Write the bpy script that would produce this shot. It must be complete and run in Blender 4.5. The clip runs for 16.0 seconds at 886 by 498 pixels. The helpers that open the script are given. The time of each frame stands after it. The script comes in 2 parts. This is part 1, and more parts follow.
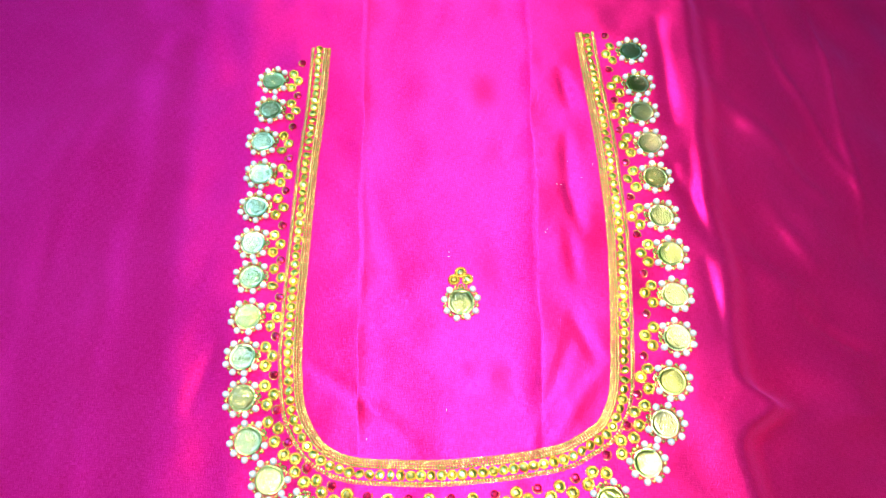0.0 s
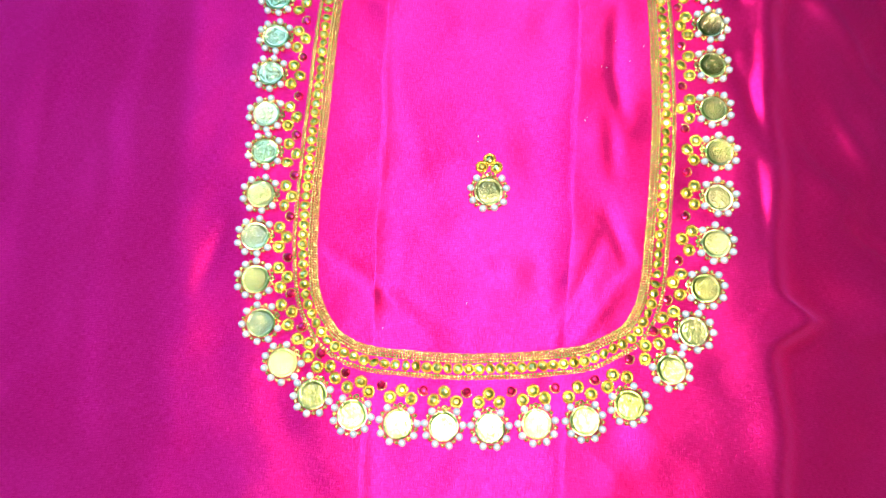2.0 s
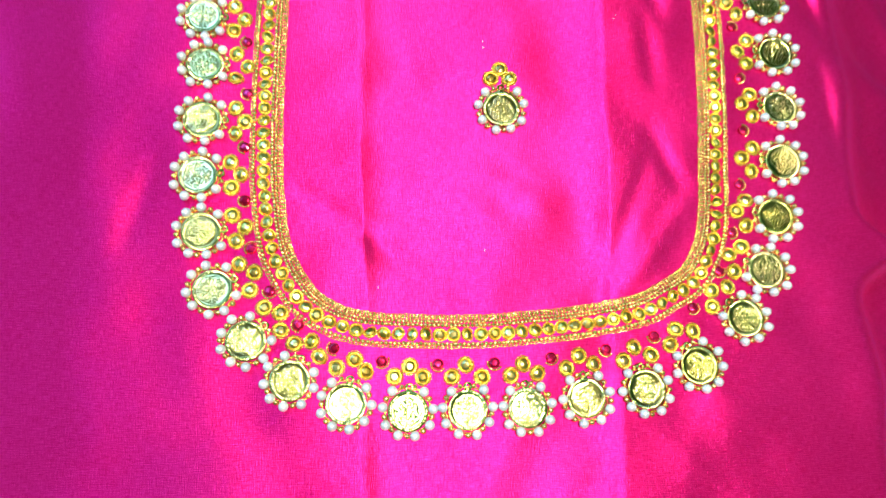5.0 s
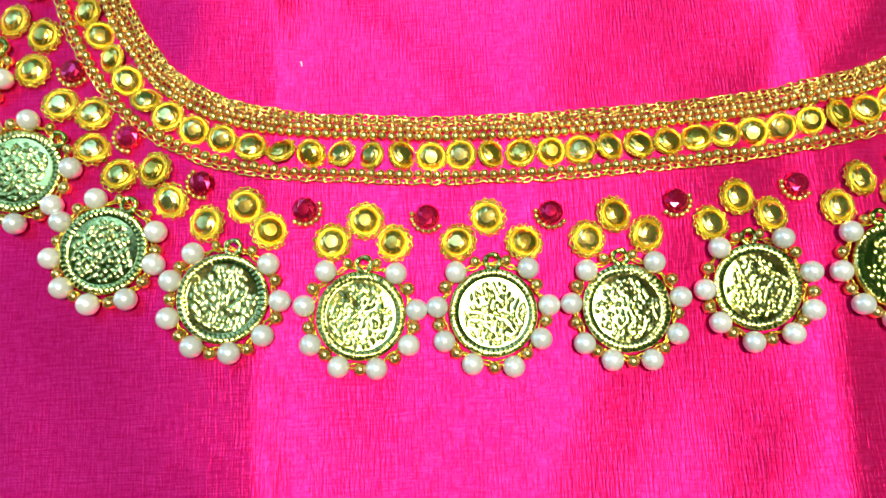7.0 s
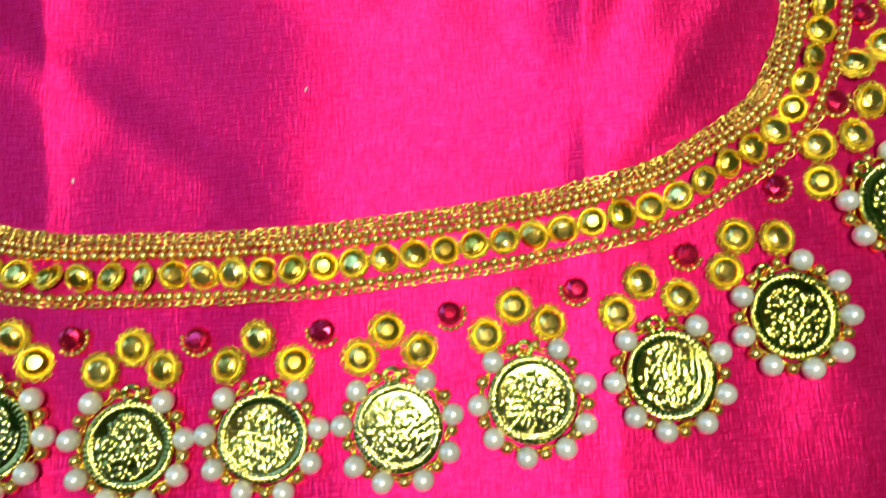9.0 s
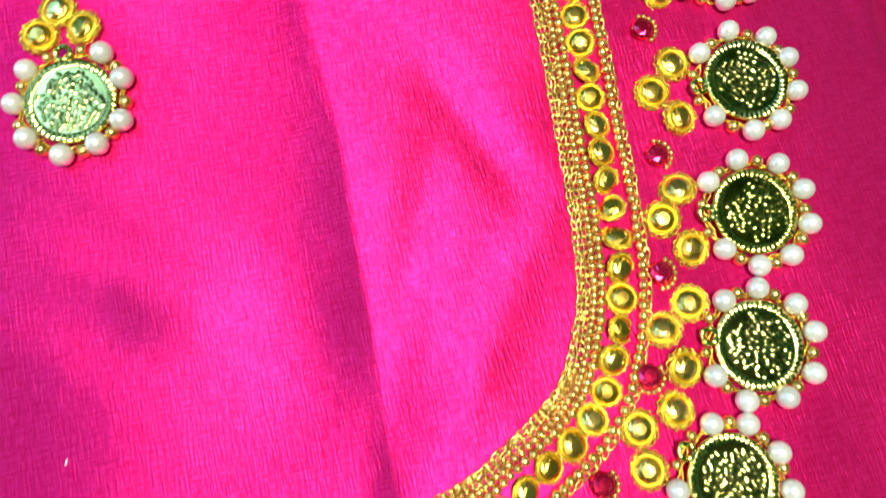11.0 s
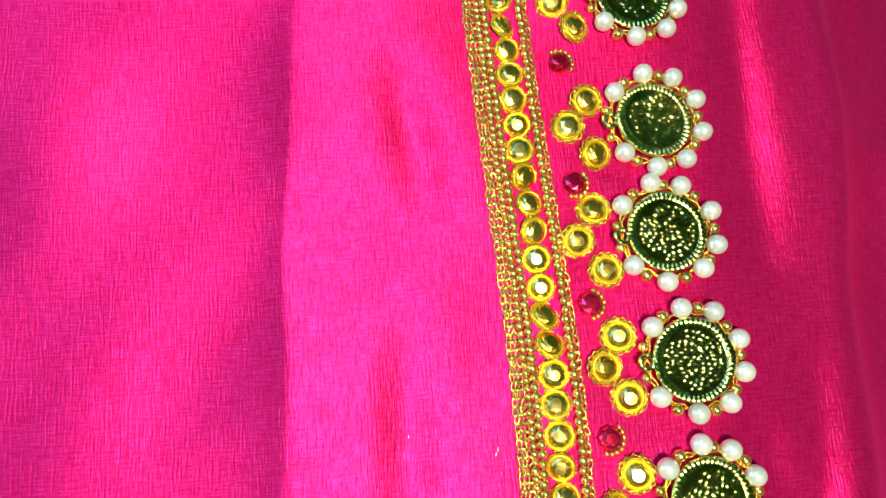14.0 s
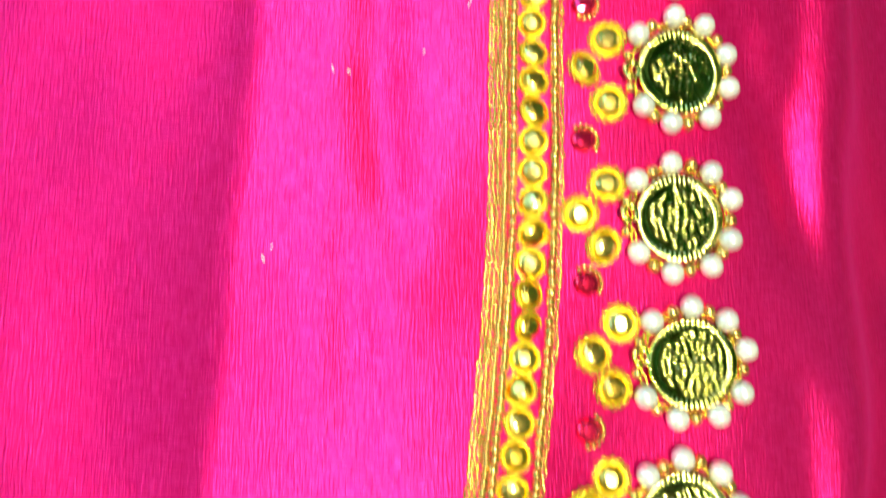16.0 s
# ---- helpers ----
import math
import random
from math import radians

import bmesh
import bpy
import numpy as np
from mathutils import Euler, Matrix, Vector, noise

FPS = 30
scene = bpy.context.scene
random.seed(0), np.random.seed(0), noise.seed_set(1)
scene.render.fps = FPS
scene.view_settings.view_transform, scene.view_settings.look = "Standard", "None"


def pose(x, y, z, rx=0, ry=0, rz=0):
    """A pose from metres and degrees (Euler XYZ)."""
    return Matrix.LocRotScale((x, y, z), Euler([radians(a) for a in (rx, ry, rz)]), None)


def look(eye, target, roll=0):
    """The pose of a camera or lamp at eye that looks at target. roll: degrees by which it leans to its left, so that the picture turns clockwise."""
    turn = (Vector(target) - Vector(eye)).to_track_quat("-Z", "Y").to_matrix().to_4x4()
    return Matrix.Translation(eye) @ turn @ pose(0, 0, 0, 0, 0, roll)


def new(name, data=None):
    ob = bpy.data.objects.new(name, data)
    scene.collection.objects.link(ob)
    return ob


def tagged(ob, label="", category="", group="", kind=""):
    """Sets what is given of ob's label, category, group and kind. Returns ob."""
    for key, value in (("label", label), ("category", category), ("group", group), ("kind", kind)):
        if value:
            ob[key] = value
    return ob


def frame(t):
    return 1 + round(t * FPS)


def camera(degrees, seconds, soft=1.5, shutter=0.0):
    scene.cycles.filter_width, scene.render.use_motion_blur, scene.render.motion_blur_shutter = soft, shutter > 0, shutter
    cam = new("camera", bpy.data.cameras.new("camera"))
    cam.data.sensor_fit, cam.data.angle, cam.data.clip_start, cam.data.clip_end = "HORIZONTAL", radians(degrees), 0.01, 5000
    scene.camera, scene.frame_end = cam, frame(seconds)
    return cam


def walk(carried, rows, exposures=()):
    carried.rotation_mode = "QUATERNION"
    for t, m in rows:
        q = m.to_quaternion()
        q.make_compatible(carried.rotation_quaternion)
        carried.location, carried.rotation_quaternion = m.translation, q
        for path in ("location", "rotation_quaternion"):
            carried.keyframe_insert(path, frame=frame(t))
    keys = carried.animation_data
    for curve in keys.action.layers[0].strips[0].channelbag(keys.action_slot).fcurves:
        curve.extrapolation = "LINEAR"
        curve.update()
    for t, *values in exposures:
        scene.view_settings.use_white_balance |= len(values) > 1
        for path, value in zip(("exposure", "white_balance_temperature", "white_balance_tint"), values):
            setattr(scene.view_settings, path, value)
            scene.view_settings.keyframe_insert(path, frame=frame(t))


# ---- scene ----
# The camera and its walk: seconds, place in metres, turn in degrees
cam = camera(68.3, 16.0, soft=1.2, shutter=0.35)
PATH = [
    (0.0, -0.0086, -0.0956, 0.2755, 23.82, 0.46, -1.57),
    (0.5, -0.0042, -0.0991, 0.2744, 22.18, 0.51, -0.70),
    (1.0, -0.0105, -0.0927, 0.2561, 18.42, -0.59, 0.52),
    (1.5, -0.0165, -0.0777, 0.2317, 13.25, -1.26, 2.35),
    (2.0, -0.0157, -0.0847, 0.2592, 12.97, 0.12, 1.87),
    (2.5, -0.0324, -0.0928, 0.2996, 16.43, -3.15, 0.98),
    (3.0, -0.0374, -0.0992, 0.3021, 20.89, -5.53, -5.30),
    (3.5, -0.0356, -0.0886, 0.2912, 20.15, -4.55, -4.15),
    (4.0, -0.0367, -0.0890, 0.2475, 18.48, -7.48, -3.47),
    (4.5, -0.0370, -0.0926, 0.2252, 16.19, -4.99, -2.35),
    (4.7, -0.0404, -0.0906, 0.2141, 13.64, -5.21, -2.24),
    (6.8, -0.0236, -0.1020, 0.0907, 11.73, -0.20, -3.00),
    (7.0, -0.0232, -0.1026, 0.0869, 10.98, -0.35, -2.46),
    (7.5, -0.0222, -0.1036, 0.0837, 10.02, 0.01, -2.51),
    (8.0, -0.0180, -0.1035, 0.0834, 10.34, 0.40, -2.67),
    (8.5, -0.0053, -0.1019, 0.0857, 11.21, -0.62, -3.85),
    (8.7, 0.0011, -0.0951, 0.0886, 8.18, 0.56, -3.98),
    (10.8, 0.0328, -0.0555, 0.0875, 11.62, -3.01, -13.65),
    (11.0, 0.0351, -0.0484, 0.0864, 11.56, -3.08, -14.85),
    (11.5, 0.0435, -0.0364, 0.0824, 12.83, -2.64, -18.36),
    (12.0, 0.0465, -0.0091, 0.0828, 10.95, -4.34, -21.85),
    (12.5, 0.0380, 0.0130, 0.0878, 14.50, -5.89, -9.35),
    (13.0, 0.0331, 0.0501, 0.0787, 9.25, -9.12, -6.14),
    (13.3, 0.0404, 0.0622, 0.0801, 10.08, -7.08, -4.40),
    (13.5, 0.0471, 0.0691, 0.0811, 8.28, -6.34, -2.98),
    (14.0, 0.0501, 0.0790, 0.0922, 11.37, -6.06, -4.41),
    (14.5, 0.0534, 0.0685, 0.0922, 10.63, -3.65, -1.91),
    (15.0, 0.0530, 0.0566, 0.0879, 6.09, -4.47, 0.24),
    (15.5, 0.0527, 0.0540, 0.0833, 6.53, -5.33, -0.10),
    (16.0, 0.0550, 0.0243, 0.0853, 6.64, -5.52, 0.61),
]
EXPOSURES = [(0.0, 3.0, 5250, 17), (1.0, 2.95, 5300, 17), (1.6, 2.73, 5500, 19), (2.2, 2.85, 5350, 19), (3.0, 3.15, 5250, 17), (3.6, 3.1, 5250, 17), (4.7, 2.85, 5600, 16), (6.8, 2.53, 6900, 8), (7.6, 2.45, 7000, 8),
             (8.7, 2.0, 7400, 5), (10.8, 2.6, 7000, 8), (12.5, 2.9, 6300, 12), (13.2, 2.9, 6500, 9), (14.0, 2.75, 7400, 1), (14.5, 3.02, 7600, 1), (15.0, 3.0, 7600, 0), (15.5, 3.02, 7600, 0), (16.0, 2.98, 7600, 0)]
walk(cam, [(row[0], pose(*row[1:])) for row in PATH], EXPOSURES)

MM = 0.001

# ---- light: a fixed lamp for the camera's flash, and sky through added openings ----
world = bpy.data.worlds.new("sky")
scene.world = world
world.use_nodes = True
wn = world.node_tree
sky = wn.nodes.new("ShaderNodeTexSky")
sky.sky_type, sky.sun_disc, sky.sun_elevation, sky.sun_rotation = "NISHITA", False, radians(40), radians(130)
sky.air_density, sky.dust_density, sky.ozone_density = 1.3, 0.0, 9.0
wn.links.new(sky.outputs["Color"], wn.nodes["Background"].inputs["Color"])
wn.nodes["Background"].inputs["Strength"].default_value = 0.15

# fixed lamp high over the cloth, stands in for the flash carried with the camera
lamp_data = bpy.data.lights.new("flash_stand_in", "AREA")
lamp_data.shape, lamp_data.size, lamp_data.energy, lamp_data.color = "DISK", 0.12, 1.0, (1.0, 0.94, 0.80)
lamp = new("flash_stand_in", lamp_data)
lamp.matrix_world = look((0.04, -0.085, 0.60), (0.02, -0.02, 0.0))
# added blue lamp in the unseen ceiling opening, stands in for the sky's light
day_data = bpy.data.lights.new("sky_stand_in", "AREA")
day_data.shape, day_data.size, day_data.size_y, day_data.energy, day_data.color = "RECTANGLE", 1.06, 1.72, 4.6, (0.16, 0.40, 1.0)
sky_stand_in = new("sky_stand_in", day_data)
sky_stand_in.matrix_world = pose(-1.16, 1.375, 2.56)


# ---- materials ----
def material(name):
    m = bpy.data.materials.new(name)
    m.use_nodes = True
    return m, m.node_tree.nodes, m.node_tree.links, m.node_tree.nodes["Principled BSDF"]


def mapped(nodes, links, scale, kind="Object"):
    tc, mp = nodes.new("ShaderNodeTexCoord"), nodes.new("ShaderNodeMapping")
    mp.inputs["Scale"].default_value = scale
    links.new(tc.outputs[kind], mp.inputs["Vector"])
    return mp.outputs["Vector"]


def noise_node(nodes, links, vector, scale, detail=3.0, rough=0.5):
    n = nodes.new("ShaderNodeTexNoise")
    n.inputs["Scale"].default_value, n.inputs["Detail"].default_value, n.inputs["Roughness"].default_value = scale, detail, rough
    links.new(vector, n.inputs["Vector"])
    return n.outputs["Fac"]


def ramp(nodes, links, fac, stops):
    r = nodes.new("ShaderNodeValToRGB")
    while len(r.color_ramp.elements) < len(stops):
        r.color_ramp.elements.new(0.5)
    for e, (at, col) in zip(r.color_ramp.elements, stops):
        e.position, e.color = at, (*col, 1.0)
    links.new(fac, r.inputs["Fac"])
    return r.outputs["Color"]


def math_node(nodes, links, op, a, b):
    n = nodes.new("ShaderNodeMath")
    n.operation = op
    for i, v in enumerate((a, b)):
        if isinstance(v, (int, float)):
            n.inputs[i].default_value = v
        else:
            links.new(v, n.inputs[i])
    return n.outputs[0]


def bumped(nodes, links, bsdf, height, strength, distance):
    b = nodes.new("ShaderNodeBump")
    b.inputs["Strength"].default_value, b.inputs["Distance"].default_value = strength, distance
    links.new(height, b.inputs["Height"])
    links.new(b.outputs["Normal"], bsdf.inputs["Normal"])


def silk():
    m, n, l, b = material("hot_pink_silk")
    v = mapped(n, l, (1, 1, 1))
    warp = noise_node(n, l, mapped(n, l, (3400, 340, 1)), 1.0, 1.0, 0.4)
    weft = noise_node(n, l, mapped(n, l, (340, 3200, 1)), 1.0, 1.0, 0.4)
    weave = math_node(n, l, "MULTIPLY", math_node(n, l, "MULTIPLY", warp, weft), 2.0)
    slub = noise_node(n, l, mapped(n, l, (900, 40, 1)), 1.0, 2.0)
    large = noise_node(n, l, v, 14.0, 3.0)
    fine = noise_node(n, l, v, 420.0, 2.0)
    speck = noise_node(n, l, mapped(n, l, (2600, 1500, 1)), 1.0, 2.0, 0.7)
    tone = math_node(n, l, "ADD", math_node(n, l, "MULTIPLY", weave, 0.46), math_node(n, l, "MULTIPLY", large, 0.36))
    tone = math_node(n, l, "ADD", tone, math_node(n, l, "MULTIPLY", speck, 0.5))
    col = ramp(n, l, tone, [(0.24, (0.48, 0.003, 0.075)), (0.52, (0.84, 0.008, 0.15)), (0.84, (0.98, 0.026, 0.26))])
    l.new(col, b.inputs["Base Color"])
    rgh = math_node(n, l, "ADD", 0.47, math_node(n, l, "MULTIPLY", fine, 0.14))
    l.new(rgh, b.inputs["Roughness"])
    b.inputs["Metallic"].default_value = 0.75
    b.inputs["Anisotropic"].default_value = 0.92
    along = n.new("ShaderNodeCombineXYZ")
    along.inputs["Y"].default_value = 1.0
    l.new(along.outputs["Vector"], b.inputs["Tangent"])
    b.inputs["Specular IOR Level"].default_value = 0.6
    b.inputs["Specular Tint"].default_value = (1.0, 0.08, 0.5, 1)
    b.inputs["Sheen Weight"].default_value = 0.18
    b.inputs["Sheen Roughness"].default_value = 0.4
    b.inputs["Sheen Tint"].default_value = (1.0, 0.12, 0.7, 1)
    height = math_node(n, l, "ADD", math_node(n, l, "ADD", math_node(n, l, "MULTIPLY", weave, 1.1), math_node(n, l, "MULTIPLY", speck, 0.8)), math_node(n, l, "ADD", math_node(n, l, "MULTIPLY", slub, 0.2), math_node(n, l, "MULTIPLY", fine, 0.2)))
    bumped(n, l, b, height, 0.5, 0.000095)
    return m


def metal(name, dark, light, rough, noise_scale, bump=0.0, solid=1.0):
    m, n, l, b = material(name)
    v = mapped(n, l, (1, 1, 1))
    f = noise_node(n, l, v, noise_scale, 4.0, 0.6)
    oi = n.new("ShaderNodeObjectInfo")
    mix = math_node(n, l, "ADD", math_node(n, l, "MULTIPLY", f, 0.7), math_node(n, l, "MULTIPLY", oi.outputs["Random"], 0.3))
    l.new(ramp(n, l, mix, [(0.2, dark), (0.75, light)]), b.inputs["Base Color"])
    b.inputs["Metallic"].default_value = solid
    l.new(math_node(n, l, "ADD", rough - 0.06, math_node(n, l, "MULTIPLY", f, 0.14)), b.inputs["Roughness"])
    if bump:
        bumped(n, l, b, f, 0.6, bump)
    return m


def pearl():
    m, n, l, b = material("pearl_white")
    v = mapped(n, l, (1, 1, 1))
    f = noise_node(n, l, v, 260.0, 3.0)
    oi = n.new("ShaderNodeObjectInfo")
    mix = math_node(n, l, "ADD", math_node(n, l, "MULTIPLY", f, 0.5), math_node(n, l, "MULTIPLY", oi.outputs["Random"], 0.5))
    l.new(ramp(n, l, mix, [(0.2, (0.56, 0.61, 0.58)), (0.8, (0.74, 0.77, 0.72))]), b.inputs["Base Color"])
    b.inputs["Roughness"].default_value = 0.3
    b.inputs["Metallic"].default_value = 0.3
    b.inputs["Specular IOR Level"].default_value = 0.8
    b.inputs["Coat Weight"].default_value = 1.0
    b.inputs["Coat Roughness"].default_value = 0.12
    return m


def gem(name, dark, light, metallic, rough):
    m, n, l, b = material(name)
    oi = n.new("ShaderNodeObjectInfo")
    f = noise_node(n, l, mapped(n, l, (1, 1, 1)), 500.0, 2.0)
    mix = math_node(n, l, "ADD", math_node(n, l, "MULTIPLY", f, 0.5), math_node(n, l, "MULTIPLY", oi.outputs["Random"], 0.5))
    l.new(ramp(n, l, mix, [(0.2, dark), (0.8, light)]), b.inputs["Base Color"])
    b.inputs["Metallic"].default_value, b.inputs["Roughness"].default_value = metallic, rough
    b.inputs["Coat Weight"].default_value, b.inputs["Coat Roughness"].default_value = 0.4, 0.04
    return m


def paint(name, dark, light, scale):
    m, n, l, b = material(name)
    f = noise_node(n, l, mapped(n, l, (1, 1, 1)), scale, 5.0)
    l.new(ramp(n, l, f, [(0.3, dark), (0.7, light)]), b.inputs["Base Color"])
    b.inputs["Roughness"].default_value = 0.85
    bumped(n, l, b, f, 0.3, 0.002)
    return m


SILK = silk()
COIN = metal("coin_gold", (0.60, 0.49, 0.06), (0.92, 0.76, 0.28), 0.09, 300.0, 0.000008)
BEAD = metal("gold_bead", (0.70, 0.38, 0.09), (1.0, 0.64, 0.22), 0.2, 700.0, 0.0, 0.9)
THREAD = metal("gold_thread", (0.62, 0.38, 0.03), (1.0, 0.78, 0.10), 0.22, 1600.0, 0.00006, 0.85)
BEZEL = metal("yellow_foil_rim", (0.80, 0.52, 0.02), (1.0, 0.80, 0.07), 0.24, 900.0, 0.00003, 0.7)
CHAIN = metal("gold_zari_thread", (0.52, 0.29, 0.05), (0.95, 0.62, 0.16), 0.22, 1500.0, 0.00008, 0.85)
PEARL = pearl()
STONE = gem("golden_foil_stone", (0.80, 0.50, 0.05), (1.0, 0.80, 0.24), 1.0, 0.27)
RED = gem("red_glass_stone", (0.45, 0.002, 0.03), (0.95, 0.02, 0.12), 0.85, 0.2)
LINT = paint("pale_lint", (0.75, 0.6, 0.68), (0.85, 0.78, 0.8), 900.0)
# wall and ceiling green is picked for the tint it gives the coins
WALL = paint("green_bounce_wall", (0.09, 0.35, 0.10), (0.13, 0.42, 0.14), 3.0)
ROOF = paint("green_bounce_ceiling", (0.09, 0.35, 0.10), (0.14, 0.43, 0.14), 2.0)
FLOOR = paint("grey_cement_floor", (0.16, 0.15, 0.14), (0.24, 0.23, 0.21), 6.0)

# ---- the cloth's relief, in millimetres ----
RIDGES = [  # x0, y0, x1, y1, height, half width
    (-62, -29, -45, -41, -2.0, 3.2), (-45, -41, -25, -58, -1.6, 3.5), (44, -24, 27, -62, -1.8, 3.5), (55, -36, 36, -60, 1.6, 3.5),
    (54.5, 54, 56.5, 37, -2.6, 3.5), (51, 33, 52, 13, -2.0, 3.5), (50, -11, 56, -26, -2.4, 3.5), (57, 122, 59, 106, -2.6, 3.5), (55, 82, 54, 60, -2.2, 3.5),
    (-3, -24, 8, -31, 2.0, 4), (8, -31, 24, -30, 1.8, 4), (-66, -103, -34, -109, -1.6, 6), (-20, -112, 12, -116, 1.0, 7),
    (186, 195, 198, 148, 2.6, 4), (198, 148, 226, 79, 2.8, 4), (232, 198, 229, 140, 2.4, 3), (229, 140, 226, 55, 2.4, 3),
    (152, 116, 194, 75, 4.5, 6), (132, 53, 145, 21, 3.0, 8), (145, 21, 166, 5, 4.0, 7), (169, -2, 203, -18, -5.0, 4), (154, 170, 151, 135, 4.0, 6), (166, 54, 179, 30, 4.0, 5),
    (107, 59, 119, 25, -3.0, 4), (150, -60, 205, -95, 5.0, 9), (140, -20, 178, -34, 4.0, 8),
    (-150, 130, -150, 0, -1.6, 9), (-192, 90, -197, -60, 2.2, 10), (-132, 150, -126, -120, 1.0, 8), (-165, 20, -160, -120, 1.6, 9),
    (112, 150, 110, 100, -2.0, 3.5), (114, 70, 112, 40, -1.6, 3), (112, 12, 114, -14, -1.8, 3), (-108, -20, -114, -40, -1.2, 4)]


def ease(v):
    v = np.clip(v, 0.0, 1.0)
    return v * v * (3 - 2 * v)


def cloth_height(x, y):
    """The cloth's height in mm over the table's plane."""
    x, y = np.asarray(x, float), np.asarray(y, float)
    z = 0.8 * np.sin(x / 23 + 0.6 * np.sin(y / 31)) * np.sin(y / 27 + 1.3) + 0.4 * np.sin(x / 9.3 + y / 14.0 + 1.1 * np.sin(y / 21))
    z += 0.25 * np.sin(x / 5.1 - y / 17.0 + 1.7 * np.sin(x / 33)) * np.sin(y / 15 + x / 40)
    for ax, ay, ph, amp in ((0.23, 0.05, 0.3, 0.42), (0.10, 0.17, 1.9, 0.5), (-0.14, 0.19, 4.0, 0.42), (0.27, -0.13, 2.2, 0.26), (0.05, 0.29, 5.1, 0.24), (0.36, 0.14, 0.9, 0.14)):
        z += 0.5 * amp * np.sin(ax * x + ay * y + ph + 1.3 * np.sin(0.021 * x - 0.033 * y + ph)) * (0.5 + 0.5 * np.sin(0.037 * x + 0.029 * y + 2.3 * ph))
    for ax, ay, ph, amp in ((0.055, 0.085, 0.4, 0.75), (-0.10, 0.05, 2.6, 0.6), (0.075, -0.11, 1.1, 0.6), (0.15, 0.03, 3.3, 0.3)):
        fold = np.abs(np.sin(ax * x + ay * y + ph + 1.6 * np.sin(0.027 * x + 0.019 * y + 2 * ph)))
        z += 0.5 * amp * (0.5 - fold ** 0.8) * np.maximum(0, np.sin(0.045 * x - 0.038 * y + 3 * ph))
    z *= 0.6
    right, left = 34.2 + 0.052 * y, -45.2 - 0.006 * y + 0.02 * np.minimum(y + 60, 0)
    calm = 1 - 0.85 * np.exp(-((y + 80) / 16) ** 2)
    for c, side in ((right, 1), (left, -1)):
        d = (x - c) * side
        d = d + 0.5 * np.sin(y / 13.0) + 0.25 * np.sin(y / 5.0 + 1)
        z -= 0.16 * np.exp(-(d / 0.8) ** 2) * calm * (0.6 + 0.4 * np.sin(y / 21.0))
        z += np.where(d < 0, 1.9 * (d / 15.0) * np.exp(1 + d / 15.0), 0.0) * (0.2 + 0.8 * calm) + 0.55
        z -= 0.02 * np.maximum(d, 0) * ease((-92 - y) / 22)
    for x0, y0, x1, y1, h, w in RIDGES:
        dx, dy = x1 - x0, y1 - y0
        s = np.clip(((x - x0) * dx + (y - y0) * dy) / (dx * dx + dy * dy), -0.15, 1.15)
        far = ((x - x0 - s * dx) ** 2 + (y - y0 - s * dy) ** 2) / (w * w)
        z += (0.5 if x0 > 100 or x0 < -100 else 0.32) * h * np.exp(-far) * (1 - 0.35 * np.abs(2 * s - 1))
    edge = np.interp(y, (-84, -63, -40, -10, 52, 97, 133, 172), (109, 110, 112, 116, 117, 123, 124, 128)) + 14 * np.exp(-((y + 49) / 8.0) ** 2)
    edge = edge + 1.2 * np.sin(y / 19 + 0.8) + 0.8 * np.sin(y / 8.3)
    d = np.maximum(x - edge, 0)
    z -= 15 * (1 - np.exp(-(d / 13) ** 2)) + 0.36 * d * d / (d + 6)
    z += np.minimum(d / 30, 1) * (1.8 * np.sin(x / 11 + y / 23 + 1.5 * np.sin(y / 37)) + 1.6 * np.sin(x / 17 - y / 12 + np.sin(x / 29)))
    d = np.maximum(-118 - x, 0)
    z -= 0.14 * d * d / (d + 25)
    return z


def ground(x, y):
    return float(cloth_height(x, y))


# ---- helpers for building ----
def mesh_from(name, verts, faces, mat, smooth=True):
    me = bpy.data.meshes.new(name)
    me.from_pydata([tuple(v) for v in verts], [], faces)
    me.materials.append(mat)
    if smooth:
        me.polygons.foreach_set("use_smooth", [True] * len(me.polygons))
    me.update()
    return me


def child(name, mesh, parent, m=None, label=""):
    ob = new(name, mesh)
    ob.parent = parent
    if m is not None:
        ob.matrix_basis = m
    if label:
        ob["label"] = label
    return ob


def ball(radius, segments, rings, squash=1.0):
    bm = bmesh.new()
    bmesh.ops.create_uvsphere(bm, u_segments=segments, v_segments=rings, radius=radius)
    for v in bm.verts:
        v.co.z *= squash
    vs, fs = [v.co.copy() for v in bm.verts], [[v.index for v in f.verts] for f in bm.faces]
    bm.free()
    return vs, fs


def lathe(profile, n, twist=None):
    """A turned body from (radius, height) pairs, closed at the axis where the radius is 0."""
    vs, fs, rows = [], [], []
    for k, (r, z) in enumerate(profile):
        if r == 0:
            rows.append([len(vs)] * n)
            vs.append((0, 0, z))
        else:
            rows.append(list(range(len(vs), len(vs) + n)))
            off = 0.5 * (k % 2) if twist else 0
            vs += [(r * math.cos(2 * math.pi * (i + off) / n), r * math.sin(2 * math.pi * (i + off) / n), z) for i in range(n)]
    for a, b in zip(rows, rows[1:]):
        for i in range(n):
            f = []
            for v in (a[i], a[(i + 1) % n], b[(i + 1) % n], b[i]):
                if v not in f:
                    f.append(v)
            if len(f) > 2:
                fs.append(f)
    return vs, fs


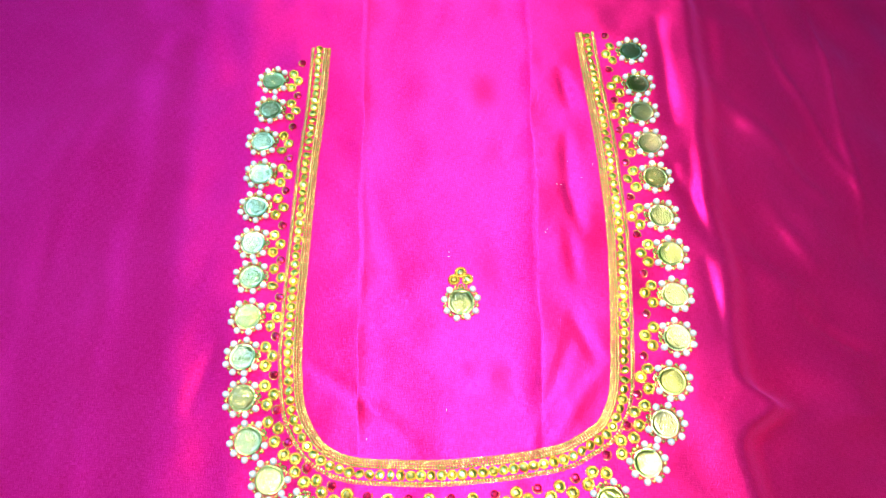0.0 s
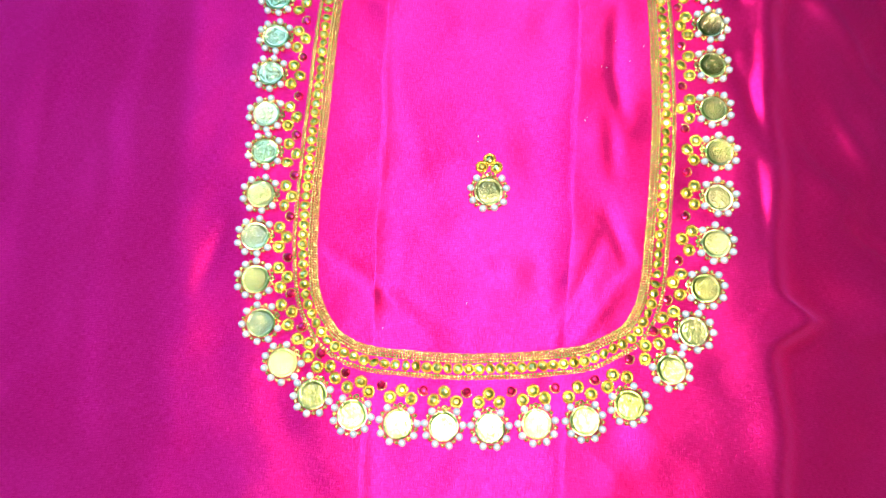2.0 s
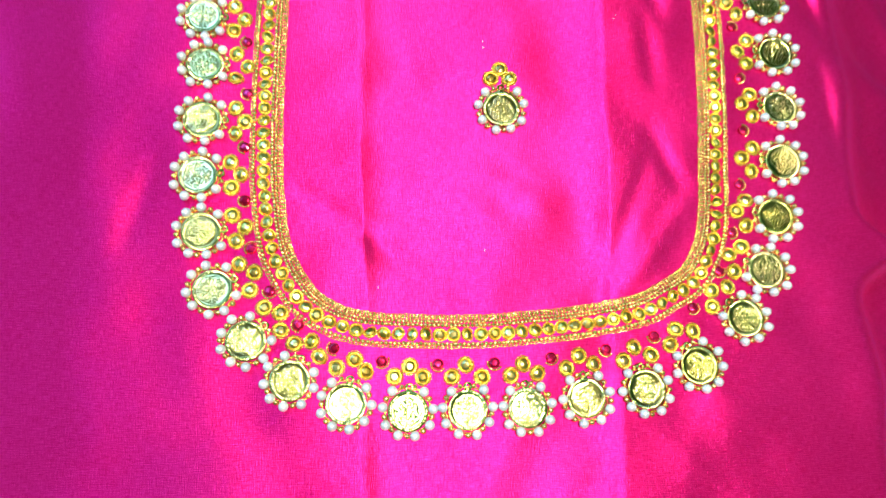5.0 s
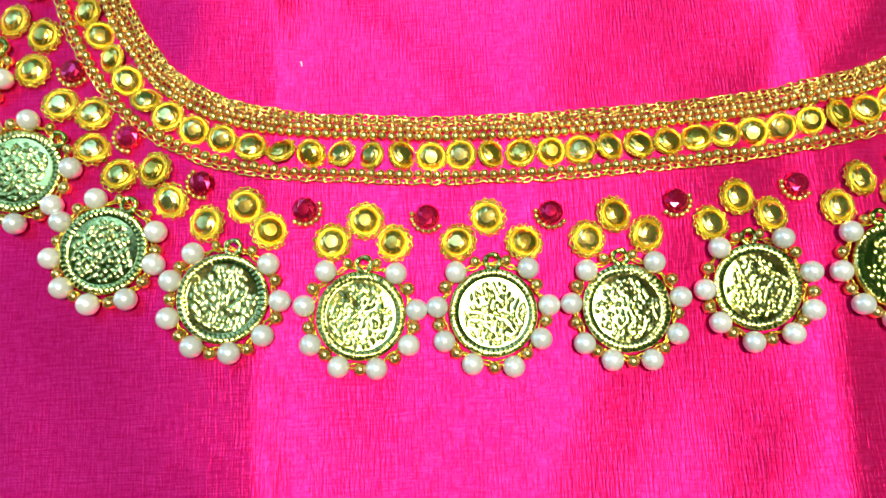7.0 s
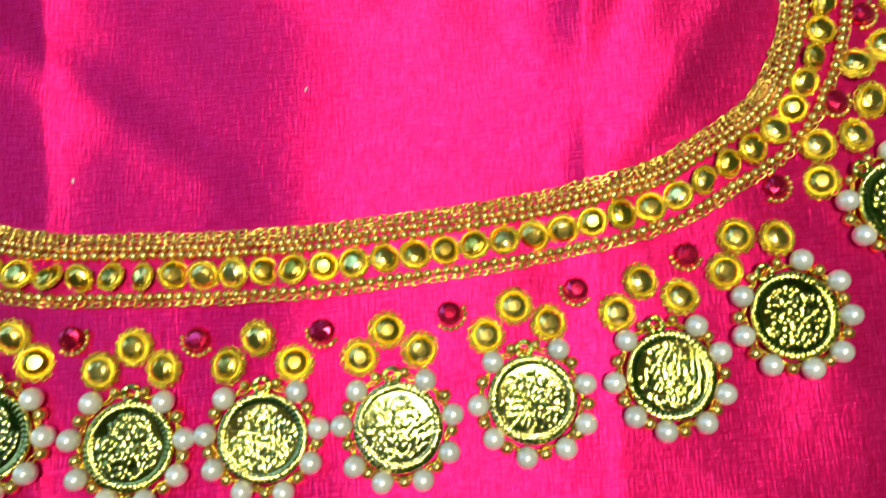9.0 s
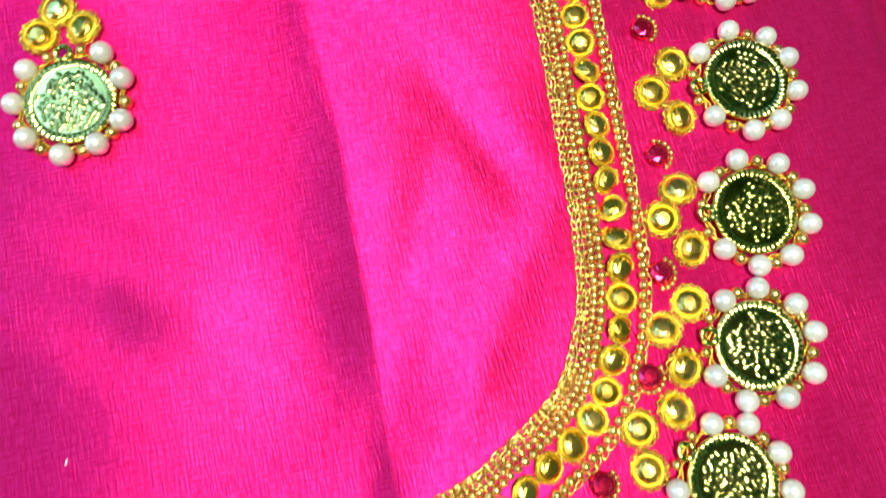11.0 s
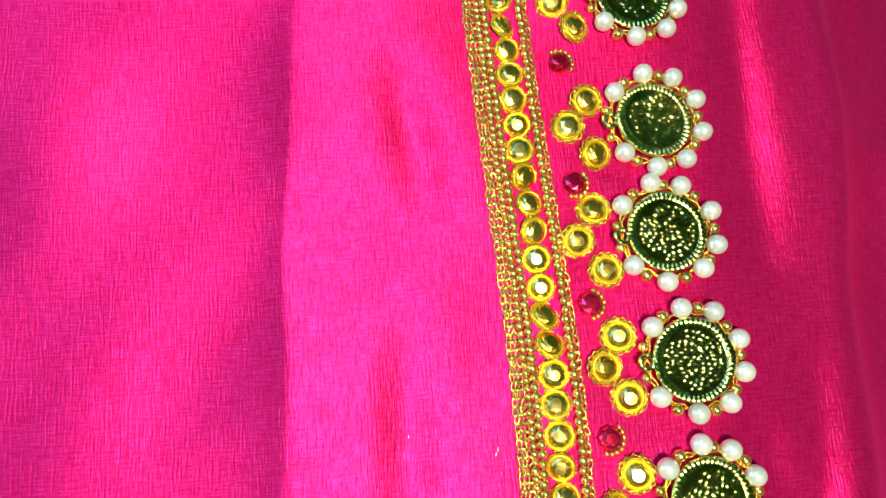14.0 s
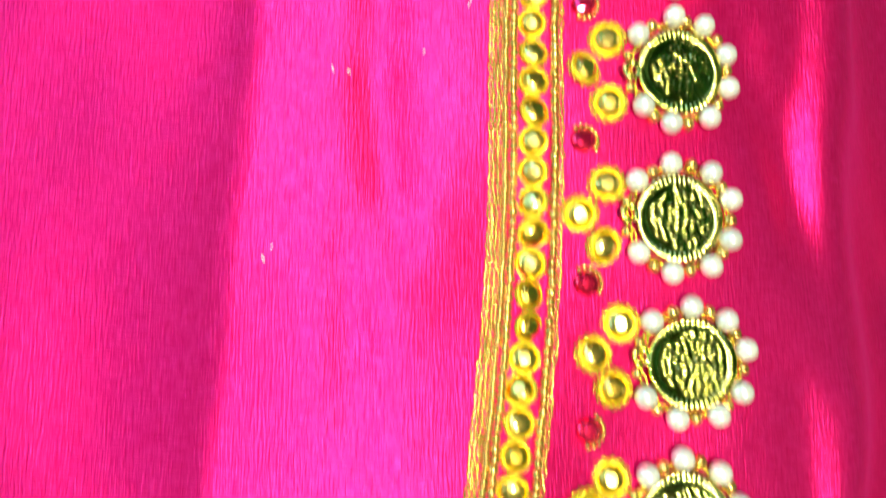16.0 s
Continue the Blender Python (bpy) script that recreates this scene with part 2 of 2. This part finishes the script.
def wavy_ring(major, minor, n, m, waves, swing, lift, seed):
    """A ring of wound thread: scalloped in radius and height."""
    rnd = random.Random(seed)
    ph, ph2 = rnd.uniform(0, 6), rnd.uniform(0, 6)
    vs, fs = [], []
    for i in range(n):
        a = 2 * math.pi * i / n
        big = major + swing * math.sin(waves * a + ph) + rnd.uniform(-0.25, 0.25) * swing
        thin = minor * (1 + 0.22 * math.sin(2 * waves * a + ph2))
        zz = lift + 0.4 * swing * math.cos(waves * a + ph2)
        for j in range(m):
            b = 2 * math.pi * j / m
            r = big + thin * math.cos(b)
            vs.append((r * math.cos(a), r * math.sin(a), zz + thin * math.sin(b)))
    for i in range(n):
        for j in range(m):
            fs.append([i * m + j, (i + 1) % n * m + j, (i + 1) % n * m + (j + 1) % m, i * m + (j + 1) % m])
    return vs, fs


def joined(pieces):
    vs, fs = [], []
    for v, f in pieces:
        k = len(vs)
        vs += list(v)
        fs += [[i + k for i in g] for g in f]
    return vs, fs


def scattered(vs, fs, places):
    """One body made of copies of (vs, fs) at the poses given."""
    base = np.array([tuple(v) for v in vs])
    out, faces = [], []
    for k, m in enumerate(places):
        a = np.array(m)
        out.append(base @ a[:3, :3].T + a[:3, 3])
        faces += [[i + k * len(base) for i in f] for f in fs]
    return np.concatenate(out), faces


def scaled(pair, s=MM):
    return [Vector(v) * s for v in pair[0]], pair[1]


# ---- setting ----
def box(name, x0, y0, z0, x1, y1, z1, mat):
    bm = bmesh.new()
    bmesh.ops.create_cube(bm, size=1.0, matrix=Matrix.Translation(((x0 + x1) / 2, (y0 + y1) / 2, (z0 + z1) / 2)) @ Matrix.Diagonal((x1 - x0, y1 - y0, z1 - z0, 1)))
    me = bpy.data.meshes.new(name)
    bm.to_mesh(me)
    bm.free()
    me.materials.append(mat)
    return me


def setting(name, label, *boxes):
    meshes = [box(name, *b) for b in boxes]
    if len(meshes) > 1:
        bm = bmesh.new()
        for me in meshes:
            bm.from_mesh(me)
        bm.to_mesh(meshes[0])
        bm.free()
    return tagged(new(name, meshes[0]), label, name.split("_")[0], kind="structure")


setting("floor", "bare grey cement floor under the cloth", (-1.8, -1.8, -0.2, 1.8, 3.0, -0.1, FLOOR))
# walls and ceiling stay unseen, added only to shape reflections and bounce light
setting("wall_north", "unseen green wall, added for the coins to reflect", (-1.8, 3.0, -0.2, 1.8, 3.15, 2.5, WALL))
setting("wall_south", "unseen green wall, added for the coins to reflect", (-1.8, -1.95, -0.2, 1.8, -1.8, 2.5, WALL))
setting("wall_east", "unseen green wall, added for the coins to reflect", (1.8, -1.95, -0.2, 1.95, 3.15, 2.5, WALL))
# the west doorway and the ceiling's long opening are added to let blue in
setting("wall_west", "unseen green wall, added with a doorway that lets in sky light", (-1.95, -1.95, -0.2, -1.8, 0.2, 2.5, WALL), (-1.95, 0.95, -0.2, -1.8, 3.15, 2.5, WALL), (-1.95, 0.2, 1.95, -1.8, 0.95, 2.5, WALL))
setting("ceiling", "unseen green ceiling, added with an opening for blue light on the coins", (-0.62, -1.95, 2.5, 1.95, 3.15, 2.62, ROOF), (-1.95, -1.95, 2.5, -1.70, 3.15, 2.62, ROOF),
        (-1.70, -1.95, 2.5, -0.62, 0.50, 2.62, ROOF), (-1.70, 2.25, 2.5, -0.62, 3.15, 2.62, ROOF))


# ---- the cloth ----
def spaced(lo, hi, fine_lo, fine_hi, coarse, fine):
    return np.concatenate([np.linspace(lo, fine_lo, int((fine_lo - lo) / coarse), endpoint=False),
                           np.linspace(fine_lo, fine_hi, int((fine_hi - fine_lo) / fine), endpoint=False), np.linspace(fine_hi, hi, int((hi - fine_hi) / coarse))])


xs, ys = spaced(-420, 470, -225, 300, 9, 1.3), spaced(-400, 460, -160, 185, 9, 1.3)
# closer lines along the two pressed creases
xs = np.sort(np.concatenate([xs[((xs < 26) | (xs > 44)) & ((xs < -48) | (xs > -42))], np.arange(26, 44.01, 0.4), np.arange(-48, -41.99, 0.4)]))
gx, gy = np.meshgrid(xs, ys)
gz = np.maximum(cloth_height(gx, gy), -96)
nx, ny = len(xs), len(ys)
idx = np.arange(nx * ny).reshape(ny, nx)
quads = np.stack([idx[:-1, :-1], idx[:-1, 1:], idx[1:, 1:], idx[1:, :-1]], -1).reshape(-1, 4)
cloth = new("silk_cloth", mesh_from("silk_cloth", (np.stack([gx, gy, gz], -1).reshape(-1, 3) * MM).tolist(), quads.tolist(), SILK))
tagged(cloth, "hot pink silk blouse cloth with pressed fold lines and soft wrinkles", "fabric")

# ---- the neckline: the line of the stones, in millimetres ----
NECK = [(-69.8, 143.5), (-71, 104), (-73.2, 71), (-74.2, 40), (-75.2, 12), (-75.4, -15), (-74.6, -31), (-71.6, -48), (-64.5, -60.8), (-56.5, -67.4), (-46, -71),
        (-31.5, -72.2), (-11, -73), (2, -72.4), (14.2, -71.6), (27.2, -70.1), (40, -67.8), (49, -63.6), (56, -59.6), (61, -54), (66.1, -42.2), (69.4, -21),
        (71.2, -4), (73.2, 15), (74.8, 35), (75, 60), (74.9, 85), (73.8, 110), (72.6, 150)]


def spline(points, step):
    """Even points and directions along a smooth line through the given ones."""
    p = [Vector((*q, 0)) for q in points]
    p = [2 * p[0] - p[1]] + p + [2 * p[-1] - p[-2]]
    dense = []
    for a, b, c, d in zip(p, p[1:], p[2:], p[3:]):
        for k in range(24):
            t = k / 24
            dense.append(0.5 * (2 * b + (c - a) * t + (2 * a - 5 * b + 4 * c - d) * t * t + (3 * b - a - 3 * c + d) * t ** 3))
    dense.append(p[-2])
    out, carry = [], 0.0
    for a, b in zip(dense, dense[1:]):
        seg = (b - a).length
        while carry <= seg:
            out.append((a.lerp(b, carry / seg), (b - a).normalized()))
            carry += step
        carry -= seg
    return out


def aside(p, d, off):
    """A point off the line, to its inner side where off is positive."""
    return p + Vector((-d.y, d.x, 0)) * off


def set_on(x, y, lift, spin=0.0, size=MM, tilt=(0.0, 0.0)):
    """A pose on the cloth at (x, y) mm."""
    return Matrix.Translation((x * MM, y * MM, (ground(x, y) + lift) * MM)) @ Euler((tilt[0], tilt[1], spin)).to_matrix().to_4x4() @ Matrix.Diagonal((size, size, size, 1))


rnd = random.Random(7)
band = tagged(new("beaded_neck_band"), "U-shaped neckline band of golden stones, seed beads and zari thread", "embroidery")

stone_mesh = [mesh_from("stone", *lathe([(1.72, 0.0), (1.78, 0.35), (1.55, 0.80), (1.18, 1.10), (0.72 + 0.06 * k, 1.26), (0, 1.29)], 9 + k, True), STONE, False) for k in range(3)]
rim_mesh = mesh_from("foil_rim", *lathe([(1.66, 0.25), (1.70, 0.62), (1.86, 0.70), (2.02, 0.50), (2.10, 0.0)], 28), BEZEL)


def stitched_ring(radius, count, long, wide, thick, seed):
    """A ring of small upright loops of thread, each one a stitch."""
    r0 = random.Random(seed)
    link = wavy_ring(1.0, thick, 9, 4, 2, 0.0, 0.0, 1)
    places = []
    for i in range(count):
        a = 2 * math.pi * (i + r0.uniform(-0.25, 0.25)) / count
        r = radius + r0.uniform(-0.09, 0.09)
        places.append(pose(r * math.cos(a), r * math.sin(a), 0.38 + r0.uniform(-0.1, 0.16), r0.uniform(-25, 25), r0.uniform(-35, 15), math.degrees(a) + 90 + r0.uniform(-28, 28))
                      @ Matrix.Diagonal((long, wide * r0.uniform(0.8, 1.2), long, 1)))
    vs, fs = scattered(*link, places)
    return list(vs), fs


small_ring = [mesh_from("thread_ring", *joined([stitched_ring(2.06, 13, 0.5, 0.2, 0.24, k), wavy_ring(1.98, 0.12, 44, 5, 11, 0.1, 0.5, k + 5)]), THREAD) for k in range(3)]
wide_ring = [mesh_from("thread_ring", *joined([stitched_ring(2.22, 14, 0.52, 0.24, 0.26, k + 3), wavy_ring(2.12, 0.14, 52, 5, 12, 0.12, 0.5, k + 5), wavy_ring(2.52, 0.10, 60, 4, 14, 0.16, 0.25, k + 9)]), THREAD) for k in range(4)]

stones = spline(NECK, 4.12)
for p, d in stones:
    p = aside(p, d, rnd.uniform(-0.15, 0.15))
    s = child("stone", stone_mesh[rnd.randrange(3)], band, set_on(p.x, p.y, 0.1, rnd.uniform(0, 6), MM * rnd.uniform(0.93, 1.04), (rnd.uniform(-0.4, 0.4), rnd.uniform(-0.4, 0.4))))
    child("thread_ring", small_ring[rnd.randrange(3)], s, pose(0, 0, 0, 0, 0, rnd.uniform(0, 360)), "yellow gold thread ring")
    child("foil_rim", rim_mesh, s, pose(0, 0, 0.02), "bright yellow foil rim")

# seed beads: two rows, one by one along the lower curve and the arm that is passed closely
bead_body = ball(0.7, 10, 7, 0.92)
bead_mesh = mesh_from("seed_bead", *bead_body, BEAD)
rest, singles = [], 0
for off, size in ((2.72, 1.0), (-2.9, 1.0), (3.8, 0.85)):
    for p, d in spline(NECK, 1.28 * size):
        q = aside(p, d, off + rnd.uniform(-0.1, 0.1))
        m = set_on(q.x, q.y, 0.75, rnd.uniform(0, 6), MM * size * rnd.uniform(0.9, 1.08))
        if singles < 300 and -40 < q.x and (q.y < -55 or 30 < q.y < 105):
            child("seed_bead", bead_mesh, band, m)
            singles += 1
        else:
            rest.append(m)
tagged(child("bead_strand", mesh_from("bead_strand", *scattered(*bead_body, rest), BEAD), band), kind="stuff")

# chain stitched zari thread along both edges
link_body = wavy_ring(0.4, 0.17, 10, 5, 2, 0.0, 0.0, 1)
for off, lift in ((4.5, 0.45), (5.05, 0.4), (5.6, 0.35), (-3.8, 0.45)):
    places = []
    for k, (p, d) in enumerate(spline(NECK, 1.12)):
        q = aside(p, d, off + rnd.uniform(-0.15, 0.15))
        turn = math.atan2(d.y, d.x) + rnd.uniform(-0.35, 0.35)
        places.append(set_on(q.x, q.y, lift, turn, MM, (rnd.uniform(-0.5, 0.5), rnd.uniform(-0.3, 0.3))) @ Matrix.Diagonal((1.75, 0.85, 1.0, 1)))
    tagged(child("zari_chain", mesh_from("zari_chain", *scattered(*link_body, places), CHAIN), band), kind="stuff")

# ---- coin pendants ----
COINS = [(94.4, 135.7), (94.9, 114.7), (94.2, 97.1), (95.3, 78.4), (95.2, 59.3), (94.7, 39.0), (95.9, 19.7), (94.7, -0.1), (92.0, -19.8), (87.0, -38.2), (81.2, -55.6), (71.7, -70.6), (55.2, -84.5), (38.0, -90.9), (19.9, -92.7), (2.0, -94.8),
         (-15.7, -94.7), (-33.1, -94.4), (-50.7, -91.6), (-66.5, -84.6), (-79.2, -72.8), (-89.0, -57.6), (-92.9, -40.3), (-94.4, -22.8), (-93.8, -4.9), (-93.9, 13.9), (-94.9, 30.8), (-95.1, 49.7), (-94.2, 67.2), (-94.9, 86.0), (-92.7, 105.3), (-92.4, 123.3)]


def coin_mesh(seed):
    """A struck disc with a milled rim and a worn relief of small upright grains."""
    r0 = random.Random(seed)
    strokes = [(0.0, 2.5, 0.7, 0.55, 1.57, 0.08), (0.0, 0.5, 1.5, 1.0, 1.57, 0.06), (0.0, -1.9, 2.3, 1.0, 0.0, 0.05)]
    for _ in range(1500):
        y = r0.uniform(-4.3, 4.0)
        half = math.sqrt(max(0.2, 4.4 ** 2 - y * y)) * (1.0 if y < 0.8 else 0.75)
        x = r0.uniform(-half, half)
        if all(((x - q[0]) / 0.5) ** 2 + ((y - q[1]) / 0.8) ** 2 > 1 for q in strokes[3:]):
            strokes.append((x, y, r0.uniform(0.22, 0.46), r0.uniform(0.13, 0.2), 1.57 + r0.gauss(0, 0.45), r0.uniform(0.1, 0.24)))
    n = 192
    radii = [0.0] + [0.14 * k for k in range(1, 35)] + [4.85, 4.95, 5.1, 5.3, 5.5, 5.7, 5.9, 6.05, 6.2, 6.2]
    ang = 2 * math.pi * np.arange(n) / n
    bow = (0.0036, 0.006, -0.004, 0.002, -0.0055)[seed % 5]
    vs, fs, rows = [], [], []
    for k, r in enumerate(radii):
        x, y = r * np.cos(ang), r * np.sin(ang)
        z = np.full(n, 0.45 - bow * r * r)
        if r < 4.8:
            for sx, sy, la, lb, t, h in strokes:
                u, v = (x - sx) * math.cos(t) + (y - sy) * math.sin(t), (y - sy) * math.cos(t) - (x - sx) * math.sin(t)
                z += h * np.exp(-(u / la) ** 2 - (v / lb) ** 2) * min(1, (4.8 - r) / 0.4)
        elif 4.9 < r < 6.15:
            z += (0.06 + 0.22 * (0.5 + 0.5 * np.cos(48 * ang)) ** 0.6) * math.sin(math.pi * (r - 4.9) / 1.3) ** 0.45
        elif r > 6.15:
            z = np.full(n, 0.28 if k < len(radii) - 1 else -0.1)
        if r == 0:
            rows.append([0] * n)
            vs.append((0, 0, float(z[0])))
        else:
            rows.append(list(range(len(vs), len(vs) + n)))
            vs += list(zip(x.tolist(), y.tolist(), z.tolist()))
    for a, b in zip(rows, rows[1:]):
        for i in range(n):
            j = (i + 1) % n
            fs.append([a[i], b[i], b[j]] if a[i] == a[j] else [a[i], b[i], b[j], a[j]])
    return mesh_from("coin", vs, fs, COIN)


coin_meshes = [coin_mesh(k) for k in range(5)]
loop_mesh = mesh_from("hanging_loop", *wavy_ring(0.95, 0.38, 24, 8, 2, 0.02, 0.0, 3), COIN)
pearl_mesh = mesh_from("pearl", *ball(1.46, 18, 12), PEARL)
gold_mesh = mesh_from("gold_bead", *ball(0.92, 12, 8), BEAD)
tie_mesh = mesh_from("thread_tie", *joined([wavy_ring(6.75, 0.2, 90, 5, 22, 0.22, 0.3, 5), wavy_ring(6.4, 0.16, 90, 4, 17, 0.18, 0.55, 6)]), THREAD)


def pendant(x, y, toward, seed, label, group="", head=12.7, spread=4.2, size=1.0):
    """A coin with pearls round it and three stones at its head; toward: the angle of its head."""
    r0 = random.Random(seed)
    top = new("coin_pendant")
    tagged(top, label, "pendant", group)
    ax, ay = (ground(x + 7, y) - ground(x - 7, y)) / 14, (ground(x, y + 7) - ground(x, y - 7)) / 14
    top.matrix_basis = Matrix.Translation((x * MM, y * MM, (ground(x, y) + 0.15) * MM)) @ Euler((0.35 * math.atan(ay), -0.35 * math.atan(ax), 0)).to_matrix().to_4x4() @ pose(0, 0, 0, 0, 0, math.degrees(toward)) @ Matrix.Scale(MM * size, 4)
    base = top.matrix_basis.copy()

    def at(px, py, lift):
        w = base @ Vector((px, py, 0))
        return Matrix.Translation((px, py, max(-2.5, min(2.5, ground(w.x / MM, w.y / MM) - w.z / MM)) + lift))

    child("coin", coin_meshes[seed % 5], top, Matrix.Translation((0, 0, 0.9)) @ Euler((r0.uniform(-0.05, 0.05), r0.uniform(-0.05, 0.05), math.radians(-90) + r0.uniform(-0.2, 0.2))).to_matrix().to_4x4() @ Matrix.Scale(0.95, 4))
    child("hanging_loop", loop_mesh, top, pose(6.75, r0.uniform(-0.3, 0.3), 1.2, 0, -4, 0), "small gold loop")
    child("thread_tie", tie_mesh, top, pose(0, 0, 0.25, 0, 0, r0.uniform(0, 360)), "yellow gold thread")
    angles = [180 + a + r0.uniform(-4, 4) for a in (-140, -98, -58, -20, 20, 58, 98, 140)]
    for a in angles:
        r = 7.3 + r0.uniform(-0.2, 0.2)
        child("pearl", pearl_mesh, top, at(r * math.cos(radians(a)), r * math.sin(radians(a)), 1.45))
    for a, b in zip(angles, angles[1:]):
        c, r = radians((a + b) / 2 + r0.uniform(-3, 3)), 7.1 + r0.uniform(-0.25, 0.25)
        child("gold_bead", gold_mesh, top, at(r * math.cos(c), r * math.sin(c), 0.85))
    for a in (angles[0] - 24, angles[-1] + 24):
        child("gold_bead", gold_mesh, top, at(7.2 * math.cos(radians(a)), 7.2 * math.sin(radians(a)), 0.8) @ Matrix.Scale(0.8, 4))
    for px, py in ((head, 0.0), (head - 3.1, spread), (head - 3.1, -spread)):
        s = child("stone", stone_mesh[r0.randrange(3)], top, at(px + r0.uniform(-0.3, 0.3), py + r0.uniform(-0.3, 0.3), 0.15) @ Euler((r0.uniform(-0.28, 0.28), r0.uniform(-0.28, 0.28), r0.uniform(0, 6))).to_matrix().to_4x4())
        child("thread_ring", wide_ring[r0.randrange(4)], s, pose(0, 0, 0, 0, 0, r0.uniform(0, 360)), "yellow gold thread ring")
        child("foil_rim", rim_mesh, s, pose(0, 0, 0.02), "bright yellow foil rim")
    return top


line = [p for p, d in spline(NECK, 0.5)]
heads = []
for k, (x, y) in enumerate(COINS):
    near = min(line, key=lambda q: (q.x - x) ** 2 + (q.y - y) ** 2)
    heads.append(Vector((near.x - x, near.y - y, 0)).normalized())
    pendant(x, y, math.atan2(near.y - y, near.x - x), k + 1, "gold coin pendant ringed with white pearls below three golden stones", "coin pendants along the neckline", size=1.03 if k < 11 else 1.0)
pendant(0, 0, radians(90), 40, "single gold coin pendant with pearls in the middle of the cloth", head=13.3, spread=3.1, size=1.05)

# ---- red stones between the pendants ----
red_mesh = mesh_from("stone", *lathe([(1.62, 0.0), (1.7, 0.6), (1.4, 1.05), (0.8, 1.3), (0, 1.33)], 10, True), RED, False)
tiny_mesh = mesh_from("seed_bead", *ball(0.42, 8, 6), BEAD)
spots = [(Vector((82.1, 147.1)), Vector((-1, 0)))]
for (a, b), (u, v) in zip(zip(COINS, COINS[1:]), zip(heads, heads[1:])):
    w = (u + v).normalized()
    spots.append(((Vector(a) + Vector(b)) / 2 + Vector((w.x, w.y)) * 13.2, Vector((w.x, w.y))))
spots.append((Vector((-78, 134)), Vector((1, 0))))
for p, w in spots:
    turn = math.atan2(w.y, w.x) + rnd.uniform(-0.9, 0.9)
    red = tagged(new("red_bead"), "round faceted red stone half ringed with tiny gold beads", "bead", "red stones between the pendants")
    red.matrix_basis = set_on(p.x, p.y, 0.0, turn)
    child("stone", red_mesh, red, pose(0, 0, 0.15, rnd.uniform(-8, 8), rnd.uniform(-8, 8), rnd.uniform(0, 360)))
    for k in range(8):
        a = radians(-75 + 150 * k / 7 + 180)
        child("seed_bead", tiny_mesh, red, pose(2.08 * math.cos(a), 2.08 * math.sin(a), 0.42))

# ---- flecks of lint on the cloth ----
fleck = mesh_from("lint_fleck", *ball(0.32, 8, 5, 0.35), LINT)
for x, y in ((66.5, 68.5), (50.2, 58.0), (-8, -47), (-41, -58), (41.2, 34.0), (40.2, 32.5), (-4.8, 24.7), (-4.9, 22.4), (48.1, 58.2), (60.2, 61.1), (66.2, 67.9), (54.6, 71.1)):
    ob = tagged(new("lint_fleck", fleck), "tiny pale fleck of lint on the pink cloth", "lint", "flecks of lint")
    ob.matrix_basis = set_on(x, y, 0.1, rnd.uniform(0, 6)) @ Matrix.Diagonal((rnd.uniform(0.6, 1.5), rnd.uniform(0.3, 0.6), 1, 1))
